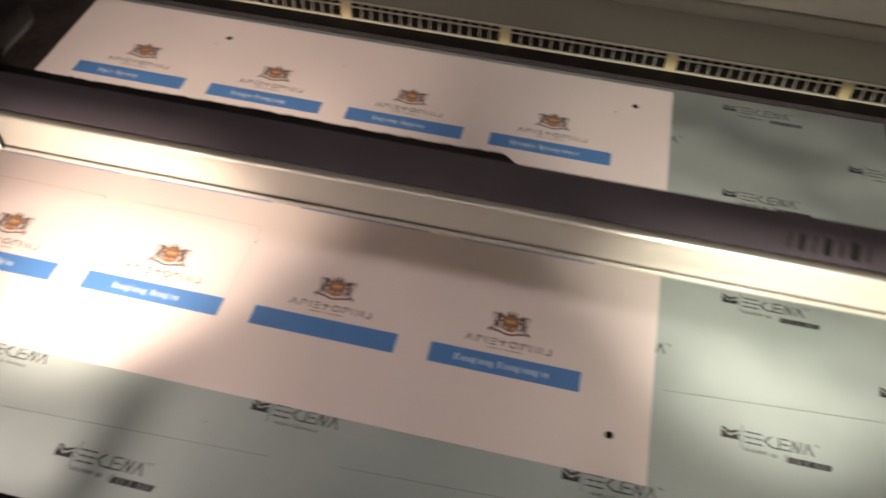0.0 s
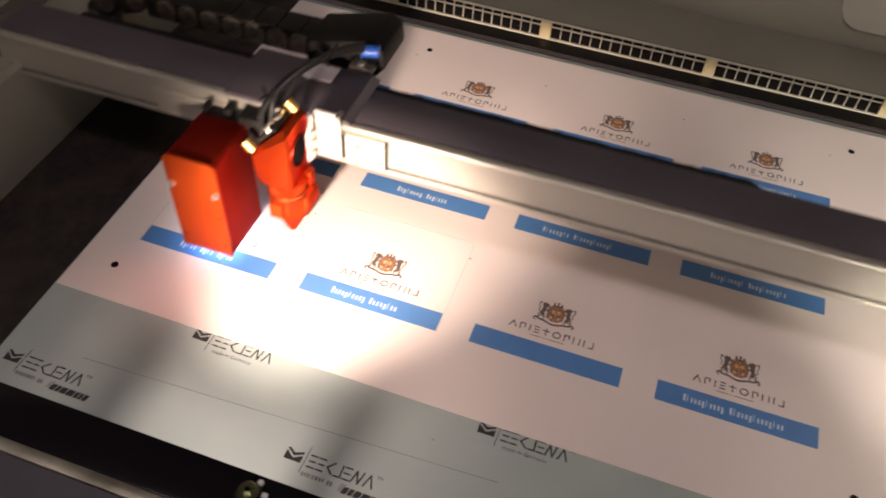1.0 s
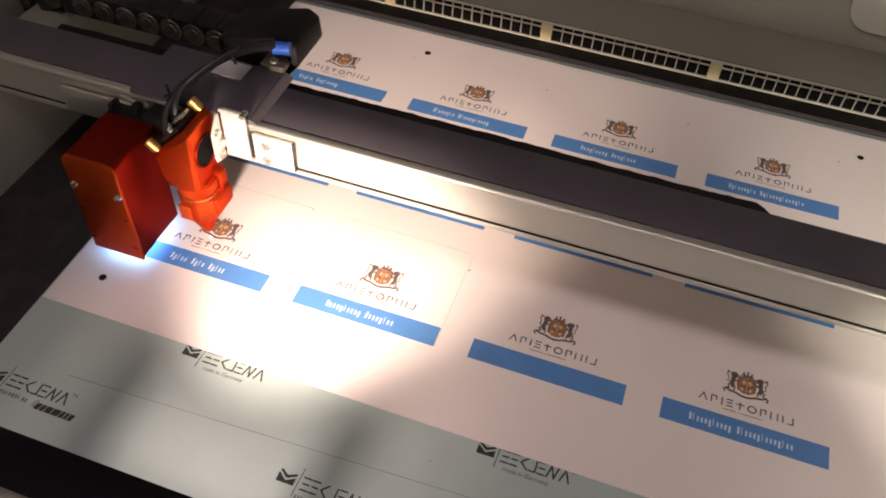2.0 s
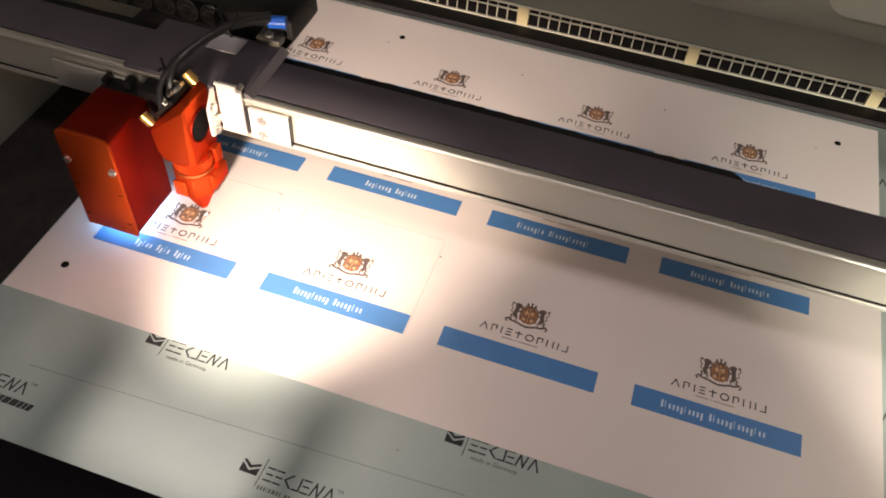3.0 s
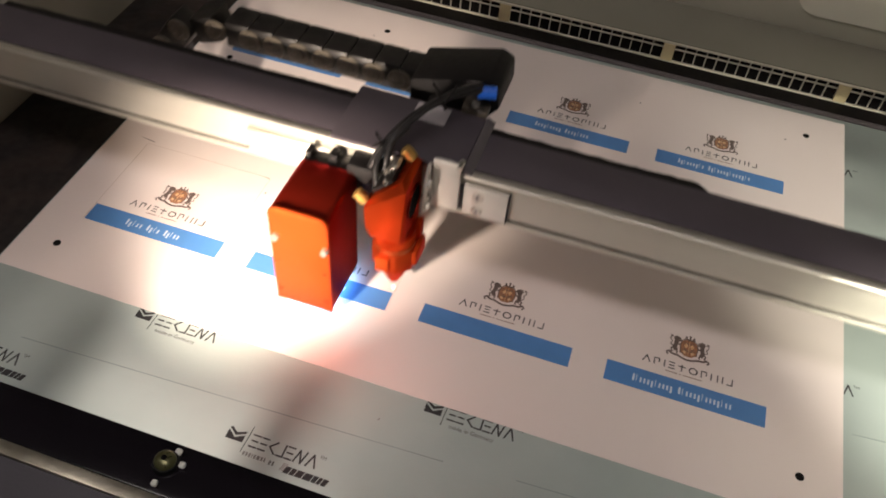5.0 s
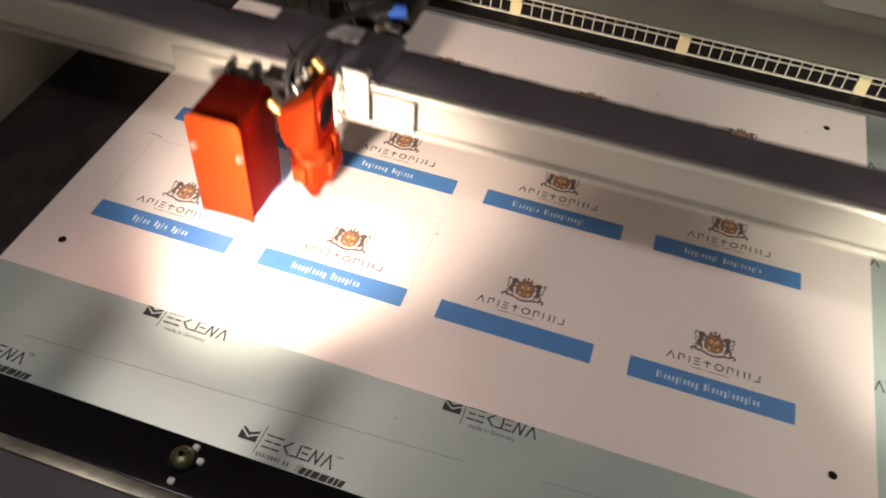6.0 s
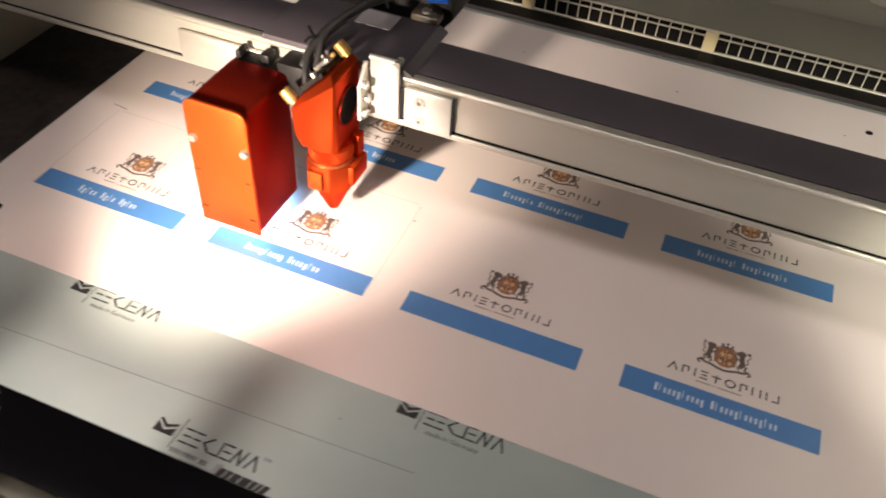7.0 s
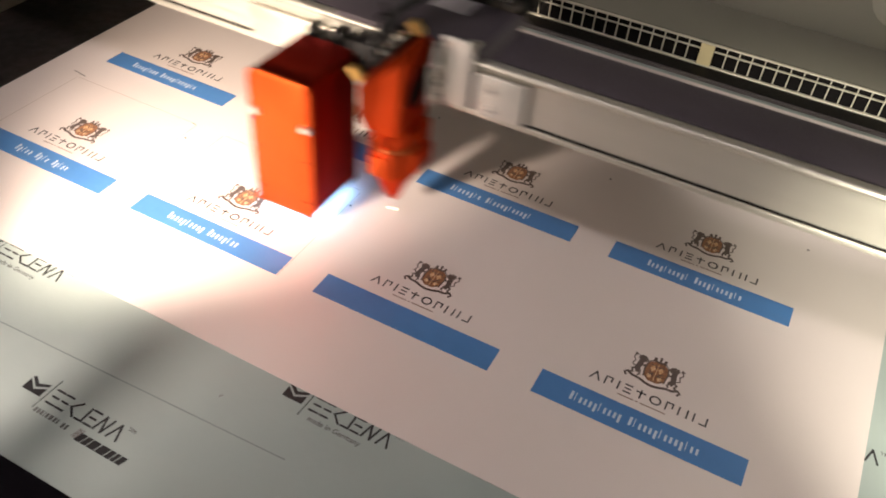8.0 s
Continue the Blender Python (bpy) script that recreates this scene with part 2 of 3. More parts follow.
def cabinet():
    c = thing("engraver_cabinet", "grey steel cabinet of a laser engraver with stained black bed", "laser engraver")
    part("base", box(B(), LEFT - 0.09, RIGHT + 0.09, -0.345, 0.46, FLOOR_Z, -0.06, 0.004), OLIVE, c)
    part("bed", box(B(), LEFT, RIGHT, -0.3300, BACK, -0.05, -0.0045), BED_BLACK, c, "black engraving bed with brown stains")
    part("side_wall", prism(B(), [(LEFT - 0.028, -0.055), (LEFT, -0.055), (LEFT, 0.065), (LEFT - 0.003, 0.068), (LEFT - 0.028, 0.068)], 1, -0.33, BACK + 0.056), LEDGE, c)
    part("side_wall", prism(B(), [(RIGHT, -0.055), (RIGHT + 0.028, -0.055), (RIGHT + 0.028, 0.068), (RIGHT + 0.003, 0.068), (RIGHT, 0.065)], 1, -0.33, BACK + 0.056), LEDGE, c)
    for x0, x1 in ((LEFT - 0.09, LEFT - 0.034), (RIGHT + 0.034, RIGHT + 0.09)):
        part("rail_cover", box(B(), x0, x1, -0.33, 0.43, -0.055, 0.082, 0.003), LEDGE, c)
        # black filling in place of the shade in the rail gap
        part("slot", box(B(), min(x0, x1) - 0.0 if x0 > 0 else x1 - 0.001, x1 + 0.006 if x0 < 0 else x0, -0.328, 0.40, -0.05, 0.050), HOLE_SHADE, c)
        inner = x0 if x0 > 0 else x1
        outer = x1 if x0 > 0 else x0
        # Its unseen upper part is carried higher to shade the bed's left.
        part("upper_side", prism(B(), [(inner + (outer - inner) * 0.25, 0.083), (outer, 0.083), (outer, 0.42), (inner + (outer - inner) * 0.72, 0.42)], 1, -0.13, 0.44, 0.002), PALE, c)
    part("back_ledge", prism(B(), [(BACK + 0.003, -0.055), (BACK + 0.056, -0.055), (BACK + 0.056, 0.0165), (BACK + 0.006, 0.0138), (BACK + 0.003, 0.0135)], 0, LEFT, RIGHT), LEDGE, c)
    part("back_wall", prism(B(), [(BACK + 0.057, -0.055), (BACK + 0.075, -0.055), (BACK + 0.125, 0.42), (BACK + 0.107, 0.42), (BACK + 0.057, 0.018)], 0, LEFT - 0.03, RIGHT + 0.03), PALE, c)
    part("back_trim", box(B(), LEFT, RIGHT, 0.2985, 0.3020, -0.0045, -0.0020, 0.0008), TRIM_GREY, c, "thin pale edging strip")
    # the raised front rim, with its lip, bright strip and outer panel
    part("front_rim", box(B(), LEFT - 0.09, RIGHT + 0.09, -0.1949, RIM, 0.1415, 0.1500, 0.0005, 2), GLOSS_BLACK, c, "glossy black front rim of the opening")
    part("front_strip", box(B(), LEFT - 0.09, RIGHT + 0.09, -0.1994, -0.1951, 0.1380, 0.1506, 0.0005, 2), CHROME, c, "bright metal edge strip with worn patches")
    part("front_panel", prism(B(), [(-0.1996, 0.1495), (-0.340, 0.110), (-0.345, 0.104), (-0.345, -0.058), (-0.337, -0.058), (-0.337, 0.101), (-0.1996, 0.1405)], 0, LEFT - 0.09, RIGHT + 0.09), FRONT_GREY, c, "dark slate front panel")
    for x0, x1 in ((LEFT - 0.090, LEFT - 0.034), (RIGHT + 0.034, RIGHT + 0.090)):
        part("front_cheek", prism(B(), [(-0.336, 0.0822), (-0.179, 0.0822), (-0.179, 0.1413), (-0.1950, 0.1413), (-0.1950, 0.1375), (-0.1998, 0.1375), (-0.1998, 0.1402), (-0.336, 0.1010)], 0, x0, x1), FRONT_GREY, c)
    for x in (0.002, 0.197, 0.392, 0.587):
        bolt = part("bolt", cylinder(B(), (x, -0.1850, 0.1502), (x, -0.1850, 0.1518), 0.0044, 0.0039, 24), SATIN_BLACK, c, "domed olive bolt with glints shaped as small white blocks")
        dome = B()
        bmesh.ops.create_uvsphere(dome, u_segments=20, v_segments=10, radius=0.0035, matrix=Matrix.Translation((x, -0.1850, 0.1518)) @ Matrix.Diagonal((1, 1, 0.6, 1)))
        part("bolt_dome", dome, BOLT_GREY, bolt)
        # Three white blocks imitate the highlights round the bolt.
        for u, v in ((0.0020, 0.0043), (0.0052, 0.0008), (0.0004, -0.0072)):
            part("glint", box(B(), x + u - 0.0011, x + u + 0.0011, -0.1850 + v - 0.0011, -0.1850 + v + 0.0011, 0.1501, 0.1518, 0.0007), GLINT_WHITE, bolt)
        part("socket", cylinder(B(), (x, -0.1850, 0.1536), (x, -0.1850, 0.1541), 0.0009, 0.0009, 6), HOLE_SHADE, bolt)
    part("back_channel", box(B(), LEFT, RIGHT, 0.3024, BACK - 0.0020, -0.0044, -0.0036), STRIP_BLACK, c, "matt black channel before the grille")
    part("rail", box(B(), LEFT, RIGHT, 0.3036, 0.3046, -0.0035, -0.0026), TRIM_GREY, c)
    grille = part("grille", box(B(), LEFT, RIGHT, BACK - 0.0010, BACK + 0.0015, -0.0036, -0.0025, 0.0003), GRILLE, c, "cream plastic extraction grille along the back")
    # dark sheet that gives the grille openings their shade
    part("backing", box(B(), LEFT, RIGHT, BACK + 0.0020, BACK + 0.0028, -0.004, 0.0134), HOLE_SHADE, grille)
    part("top_bar", box(B(), LEFT, RIGHT, BACK - 0.0006, BACK + 0.0019, 0.0126, 0.0137, 0.0003), GRILLE, grille)
    part("middle_bar", box(B(), LEFT, RIGHT, BACK + 0.0002, BACK + 0.0019, 0.0078, 0.0083), GRILLE, grille)
    slat = mesh_of("slat", box(B(), -0.00034, 0.00034, BACK - 0.0002, BACK + 0.0019, -0.0025, 0.0126), GRILLE)
    post = mesh_of("post", box(B(), -0.0046, 0.0046, BACK - 0.0012, BACK + 0.0019, -0.0025, 0.0126), POST_CREAM)
    for k in range(-2, 4):
        x = 0.1830 + 0.1370 * k
        if LEFT < x < RIGHT:
            part("post", post, None, grille, at=pose(x, 0, 0))
        for j in range(1, 15):
            u = x + 0.0046 + (0.1370 - 0.0092) * j / 15
            if LEFT < u < RIGHT:
                part("slat", slat, None, grille, at=pose(u, 0, 0))
    # Raised pale shape put in for a patch of light on the wall.
    panel = B()
    prism(panel, rounded(0.0, 0.34, 0.012, 0.26, 0.020), 1, -0.0015, 0.0)
    part("light_patch", panel, CREAM_LIGHT, c, "pale raised shape standing for a patch of light on the back wall", at=pose(0.405, BACK + 0.0565, 0.02, -7.1, 0, 0))
    return c


cabinet()


def lamp(eye, target, blocker):
    r = thing("work_lamp", "small black work lamp fixed under the engraver's front rim", "lamp", group="work lamps")
    e, way = Vector(eye), (Vector(target) - Vector(eye)).normalized()
    turn = way.to_track_quat("Z", "Y").to_matrix().to_4x4()
    shade = B()
    bmesh.ops.create_cone(shade, cap_ends=False, segments=32, radius1=0.010, radius2=0.021, depth=0.024, matrix=Matrix.Translation(e - 0.003 * way) @ turn)
    part("shade", shade, SATIN_BLACK, r)
    part("stem", tube(B(), [e - 0.012 * way, e - 0.026 * way, (eye[0], eye[1] - 0.024, 0.125), (eye[0], eye[1] - 0.016, 0.138)], 0.004), SATIN_BLACK, r)
    # Added unseen bar and arms that cast two soft streaks on the mat.
    shadow_bar = part("shadow_bar", box(B(), eye[0] - 0.0215, eye[0] + 0.0185, -0.1880, -0.1850, 0.0810, 0.0870, 0.0008), SATIN_BLACK, r)
    for x in (eye[0] - 0.0185, eye[0] + 0.0135):
        part("shadow_arm", prism(B(), [(x - 0.0026, -0.1848), (x + 0.0026, -0.1848), (x + 0.0034, -0.1640), (x - 0.0020, -0.1640)], 2, 0.0815, 0.0865, 0.0006), SATIN_BLACK, shadow_bar)
    # Unseen plate, added to keep lamplight off the sensor box.
    if blocker:
        part("blocker", box(B(), eye[0] - 0.0140, eye[0] - 0.0120, -0.1900, -0.1725, 0.1005, 0.1088, 0.0004), SATIN_BLACK, r, "added black plate that blocks lamplight to the left")
    part("foot", cylinder(B(), (eye[0], eye[1] - 0.012, 0.1370), (eye[0], eye[1] - 0.012, 0.1415), 0.013, 0.015, 24), SATIN_BLACK, r)


lamp(*LAMPS[0], True)
lamp(*LAMPS[1], False)

# ---- the mat and its printing ----


def blocks(name, mat, x, y, h, widths, gap, lean=0.0):
    """Plain bars, a mesh each, that stand for a run of lettering."""
    made = []
    for w in widths:
        bar = prism(B(), [(x, y), (x + w, y), (x + w + lean * h, y + h), (x + lean * h, y + h)], 2, 0, 0.00006)
        made.append((name, mesh_of(name, bar, mat, False)))
        x += w + gap
    return made


STROKES = {
    "peak": [[(0, 0), (0.5, 1), (1, 0)]], "hook": [[(0, 0), (0, 1), (0.9, 1), (0.9, 0.45)]], "bar": [[(0.5, 0), (0.5, 1)]],
    "dashes": [[(0, 0), (1, 0)], [(0.1, 0.5), (0.9, 0.5)], [(0, 1), (1, 1)]], "cross": [[(0, 0.72), (1, 0.72)], [(0.5, 0), (0.5, 1)]],
    "ring": [[(0.5 + 0.5 * math.cos(0.3927 * k), 0.5 + 0.5 * math.sin(0.3927 * k)) for k in range(17)]], "twin": [[(0, 0), (0, 1)], [(1, 0), (1, 1)]],
    "fold": [[(0, 0), (1, 0), (1, 1)]], "angle": [[(1, 1), (0.1, 0.5), (1, 0)]], "zigzag": [[(0, 0), (0.3, 1), (0.7, 0), (1, 1)]]}


def marks(name, mat, x, y, h, row, gap, stroke):
    """Plain stroke shapes, a mesh each, in place of a brand's lettering."""
    made = []
    for kind, w in row:
        bm = B()
        for line in STROKES[kind]:
            for (u0, v0), (u1, v1) in zip(line, line[1:]):
                a, b = Vector((x + u0 * w, y + v0 * h)), Vector((x + u1 * w, y + v1 * h))
                way = (b - a).normalized() * stroke / 2
                side = Vector((-way.y, way.x))
                prism(bm, [tuple(p) for p in (a - way + side, a - way - side, b + way - side, b + way + side)], 2, 0, 0.00006)
        made.append((name, mesh_of(name, bm, mat, False)))
        x += w + gap
    return made


def flat(bm, outline, z, thick=0.00006):
    return prism(bm, outline, 2, z, z + thick)


def words(name, text, size, mat):
    curve = bpy.data.curves.new(name, "FONT")
    curve.body, curve.size, curve.extrude = text, size, 0.00003
    ob = bpy.data.objects.new(name, curve)
    me = bpy.data.meshes.new_from_object(ob)
    bpy.data.objects.remove(ob)
    me.materials.append(mat)
    return me


MAT_Z = -0.0005


def table_mat():
    m = thing("table_mat", "grey rubber table mat printed with rows of black logos", "mat")
    part("sheet", box(B(), -0.0287, 0.6226, FRONT, 0.2952, -0.0042, MAT_Z, 0.0007), MAT_GREY, m)
    z = MAT_Z + 0.00004
    # meshes that all marks share
    icon = B()
    flat(icon, [(0.0, 0.0), (0.0095, 0.0), (0.0095, 0.0042), (0.0046, 0.0016), (0.0, 0.0052)], 0)
    flat(icon, [(0.0, 0.0062), (0.0046, 0.0028), (0.0095, 0.0052), (0.0095, 0.0066), (0.0046, 0.0046), (0.0012, 0.0070)], 0)
    icon = mesh_of("icon", icon, BLACK_PRINT, False)
    slash = mesh_of("stroke", flat(B(), [(0.0108, -0.0050), (0.0112, -0.0050), (0.0118, 0.0105), (0.0114, 0.0105)], 0), BLACK_PRINT, False)
    letter = marks("wordmark_shape", BLACK_PRINT, 0.0136, -0.0004, 0.0066, (("dashes", 0.0036), ("dashes", 0.0034), ("angle", 0.0038), ("fold", 0.0032), ("dashes", 0.0034), ("zigzag", 0.0054), ("peak", 0.0048)), 0.0014, 0.0009)
    mark = words("registered_mark", "TM", 0.0026, GREY_PRINT)
    made = words("origin_line", "made in Germany", 0.0034, GREY_PRINT)
    sub = blocks("subtitle_bar", SLATE_PRINT, 0.0125, -0.0060, 0.0022, (0.0010, 0.0009, 0.0010, 0.0004, 0.0010, 0.0015, 0.0010, 0.0007), 0.0007)
    sub += blocks("subtitle_bar", SLATE_PRINT, 0.0270, -0.0064, 0.0024, (0.0011, 0.0010), 0.0007)
    sub += blocks("slant_bar", SOFT_PRINT, 0.0335, -0.0072, 0.0044, (0.0005, 0.0005, 0.0005), 0.0004, 0.25)
    sub += blocks("bold_bar", BLACK_PRINT, 0.0356, -0.0078, 0.0038, (0.0028, 0.0024, 0.0036, 0.0042, 0.0024, 0.0018, 0.0026), 0.0005, 0.3)
    for i in range(9):
        first = i % 2 == 0
        for k in range(4):
            x, y = (-0.0215 if first else 0.0690) + 0.1738 * k, -0.1045 + 0.0480 * i
            if x + 0.05 < 0.462 and -0.044 < y and y + 0.01 < 0.288:
                continue
            if y > 0.286:
                continue
            logo = part("logo", icon, None, m, "black printed logo with plain lettering", at=pose(x, y + (0.0020 if i == 1 else 0), z))
            part("stroke", slash, None, logo)
            for n, me in letter + (sub if first else []):
                part(n, me, None, logo)
            part("registered_mark", mark, None, logo, at=pose(0.0500, 0.0055, 0))
            if not first:
                part("origin_line", made, None, logo, at=pose(0.0155, -0.0052, 0))
    # Flat dark lines carry the creases' shade; the mat itself stays level.
    for x0, x1, y0, y1 in ((0.020, 0.262, -0.0885, -0.0790), (0.466, 0.620, 0.0135, 0.0240), (0.300, 0.470, -0.0760, -0.0690)):
        part("crease", flat(B(), [(x0, y0 - 0.0003), (x1, y1 - 0.0003), (x1, y1 + 0.0003), (x0, y0 + 0.0003)], z, 0.00012), CREASE_SHADE, m, "dark line painted as a shallow crease's shade")
    part("speck", flat(B(), [(0.2216, -0.0682), (0.2220, -0.0684), (0.2229, -0.0670), (0.2222, -0.0668)], z), SOFT_PRINT, m)
    return m


table_mat()

# ---- the laminate sheet with its badges ----
PITCH, ROWS_Y = 0.11, (0.0, 0.0972, 0.1925)
NAMES = [[(0.0255, 0.0120, 0.0095, 0.0110), (0.0200, 0.0225, 0.0185), (), (0.0155, 0.0235, 0.0305)],
         [(0.0165, 0.0195, 0.0270), (0.0255, 0.0185, 0.0150), (0.0185, 0.0185, 0.0265), (0.0190, 0.0215, 0.0240)],
         [(0.0200, 0.0120, 0.0180), (0.0190, 0.0170, 0.0240), (0.0210, 0.0200, 0.0180), (0.0160, 0.0190, 0.0300)]]


def crest_mesh():
    """Shield, two supporters and a ribbon, as plain shapes."""
    shield, side, ribbon, ochre = B(), B(), B(), B()

    def blob(bm, cx, cy, rx, ry, z, n=14, wave=0.0, k=5, a0=0.0):
        flat(bm, [(cx + rx * (1 + wave * math.cos(k * a + a0)) * math.cos(a), cy + ry * (1 + wave * math.cos(k * a + a0)) * math.sin(a)) for a in [2 * math.pi * i / n for i in range(n)]], z)

    def limb(bm, points, wide, z):
        left, right = [], []
        for i, (x, y) in enumerate(points):
            (xa, ya), (xb, yb) = points[max(0, i - 1)], points[min(len(points) - 1, i + 1)]
            d = Vector((yb - ya, xa - xb)).normalized() * wide / 2
            left.append((x - d.x, y - d.y))
            right.append((x + d.x, y + d.y))
        flat(bm, left + right[::-1], z)

    flat(shield, [(-0.0050, 0.0050), (-0.0022, 0.0030), (0.0022, 0.0030), (0.0050, 0.0050), (0.0056, 0.0098), (0.0050, 0.0140), (0.0026, 0.0158), (-0.0026, 0.0158), (-0.0050, 0.0140), (-0.0056, 0.0098)], 0.00004)
    for q in (-1, 1):
        blob(ochre, q * 0.0027, 0.0060, 0.0012, 0.0012, 0.00012, 12)
        blob(ochre, q * 0.0020, 0.0112, 0.0011, 0.0018, 0.00012, 12, 0.25, 4)
        limb(side, [(q * 0.0052, 0.0046), (q * 0.0058, 0.0098), (q * 0.0052, 0.0144), (q * 0.0030, 0.0162)], 0.0007, 0.00010)
        limb(side, [(q * 0.0040, 0.0046), (q * 0.0012, 0.0082), (q * 0.0038, 0.0092)], 0.0005, 0.00012)
        # the supporter: body, mane, head, legs and tail
        limb(side, [(q * 0.0080, 0.0056), (q * 0.0092, 0.0082), (q * 0.0086, 0.0112), (q * 0.0084, 0.0140)], 0.0028, 0)
        blob(side, q * 0.0084, 0.0152, 0.0022, 0.0018, 0.00002, 18, 0.22, 7)
        blob(side, q * 0.0068, 0.0156, 0.0010, 0.0008, 0.00003, 10)
        limb(side, [(q * 0.0084, 0.0130), (q * 0.0066, 0.0136), (q * 0.0056, 0.0150)], 0.0010, 0.00002)
        limb(side, [(q * 0.0084, 0.0108), (q * 0.0064, 0.0108), (q * 0.0058, 0.0118)], 0.0010, 0.00002)
        limb(side, [(q * 0.0094, 0.0078), (q * 0.0114, 0.0066), (q * 0.0106, 0.0046), (q * 0.0116, 0.0040)], 0.0012, 0.00003)
        limb(side, [(q * 0.0080, 0.0062), (q * 0.0070, 0.0048), (q * 0.0078, 0.0036)], 0.0010, 0.00003)
        limb(side, [(q * 0.0102, 0.0084), (q * 0.0122, 0.0096), (q * 0.0114, 0.0120), (q * 0.0128, 0.0140), (q * 0.0120, 0.0158)], 0.0007, 0.00004)
        blob(side, q * 0.0120, 0.0162, 0.0010, 0.0008, 0.00005, 10, 0.3, 3)
        limb(ribbon, [(q * 0.0126, 0.0038), (q * 0.0140, 0.0026), (q * 0.0128, 0.0010)], 0.0012, 0.00009)
    for v in (0.0075, 0.0135):
        limb(side, [(-0.0036, v), (0.0, v - 0.0006), (0.0036, v)], 0.0004, 0.00013)
    limb(ochre, [(0.0, 0.0040), (0.0, 0.0150)], 0.0004, 0.00013)
    limb(side, [(-0.0034, 0.0166), (0.0, 0.0160), (0.0034, 0.0166)], 0.0011, 0.00011)
    for u, v in ((-0.0026, 0.0180), (0.0, 0.0190), (0.0026, 0.0180)):
        limb(side, [(u * 0.8, 0.0164), (u, v)], 0.0011, 0.00006)
        blob(side, u, v, 0.0008, 0.0007, 0.00007, 10)
    limb(ribbon, [(-0.0130, 0.0040), (-0.0100, 0.0024), (-0.0066, 0.0022), (-0.0034, 0.0010), (0.0, 0.0004), (0.0034, 0.0010), (0.0066, 0.0022), (0.0100, 0.0024), (0.0130, 0.0040)], 0.0014, 0.00008)
    return [("shield", mesh_of("shield", shield, ORANGE_PRINT, False)), ("heraldic_surround", mesh_of("heraldic_surround", side, UMBER_PRINT, False)),
            ("ribbon", mesh_of("ribbon", ribbon, UMBER_PRINT, False)), ("gold_detail", mesh_of("gold_detail", ochre, OCHRE_PRINT, False))]


def laminate():
    s = thing("laminate_sheet", "thin white laminate sheet printed with twelve blue-banded badges", "engraving sheet")
    part("panel", box(B(), -0.0272, 0.4610, -0.0482, 0.2900, MAT_Z + 0.0001, 0.0), LAMINATE, s)
    z = 0.00005
    band = mesh_of("badge_band", flat(B(), [(0, 0), (0.0896, 0), (0.0896, 0.0138), (0, 0.0138)], 0), BLUE, False)
    crest = crest_mesh()
    bars = [mesh_of("name_bar", flat(B(), [(0, lo), (w, lo), (w, hi), (0, hi)], 0), WHITE_PRINT, False) for w, lo, hi in ((0.0012, 0.0048, 0.0094), (0.0011, 0.0048, 0.0080), (0.0004, 0.0048, 0.0094), (0.0010, 0.0048, 0.0080), (0.0011, 0.0036, 0.0080), (0.0010, 0.0048, 0.0080))]
    word = marks("wordmark_shape", GREY_PRINT, 0.0192, 0.0206, 0.0041, (("peak", 0.0040), ("hook", 0.0030), ("bar", 0.0006), ("dashes", 0.0028), ("cross", 0.0036), ("ring", 0.0044), ("hook", 0.0030), ("twin", 0.0036), ("bar", 0.0006), ("fold", 0.0026)), 0.0025, 0.00074)
    word += blocks("tagline_bar", TAUPE_PRINT, 0.0325, 0.0177, 0.0006, (0.0070, 0.0010, 0.0110), 0.0010)
    dot = mesh_of("speck", cylinder(B(), (0, 0, 0), (0, 0, 0.0001), 0.0007, None, 10), SOFT_PRINT)
    for j, y in enumerate(ROWS_Y):
        for i in range(4):
            b = part("badge_band", band, None, s, at=pose(PITCH * i, y, z))
            crests = [part(n, me, None, b, at=pose(0.0436, 0.0288, 0) @ Matrix.Diagonal((0.88, 0.93, 1, 1))) for n, me in crest]
            for n, me in word:
                part(n, me, None, b)
            if NAMES[j][i]:
                x, *lengths = NAMES[j][i]
                for w in lengths:
                    count = int(w / 0.0021)
                    for k in range(count):
                        part("name_bar", bars[0 if k == 0 else 1 + (3 * k + i + j) % 5], None, b, at=pose(x + w * k / count, 0, 0.00007))
                    x += w + 0.0024
            if j or i < 2:
                part("speck", dot, None, s, at=pose(PITCH * i * 0.985 + 0.0932, y + 0.0615, 0.0))
    for x in (0.0, PITCH):
        for a in ((x - 0.0010, x - 0.0007, 0.0, 0.0745), (x + 0.0901, x + 0.0904, 0.0, 0.0735), (x, x + 0.0890, 0.0748, 0.0751)):
            part("cut_line", flat(B(), [(a[0], a[2]), (a[1], a[2]), (a[1], a[3]), (a[0], a[3])], z), CUT, s, "fine burnt cutting line")
    part("scorch", flat(B(), [(-0.0075, 0.0788), (0.0027, 0.0773), (0.0027, 0.0779), (-0.0075, 0.0792)], 0.00012), UMBER_PRINT, s, "short dark scorch line")
    part("scorch", flat(B(), [(0.0866, 0.0745), (0.0903, 0.0740), (0.0903, 0.0746), (0.0866, 0.0750)], 0.00012), TAUPE_PRINT, s)
    for x, y in ((-0.0030, -0.0235), (0.4390, -0.0230), (0.4330, 0.2645), (0.1010, 0.2640), (0.0030, 0.1835)):
        # dark disc on the surface for the shade in each hole
        part("hole", cylinder(B(), (x, y, -0.0002), (x, y, 0.0001), 0.0024, None, 20), HOLE_SHADE, s, "small dark drilled hole")
    return s


laminate()

# ---- the moving beam ----


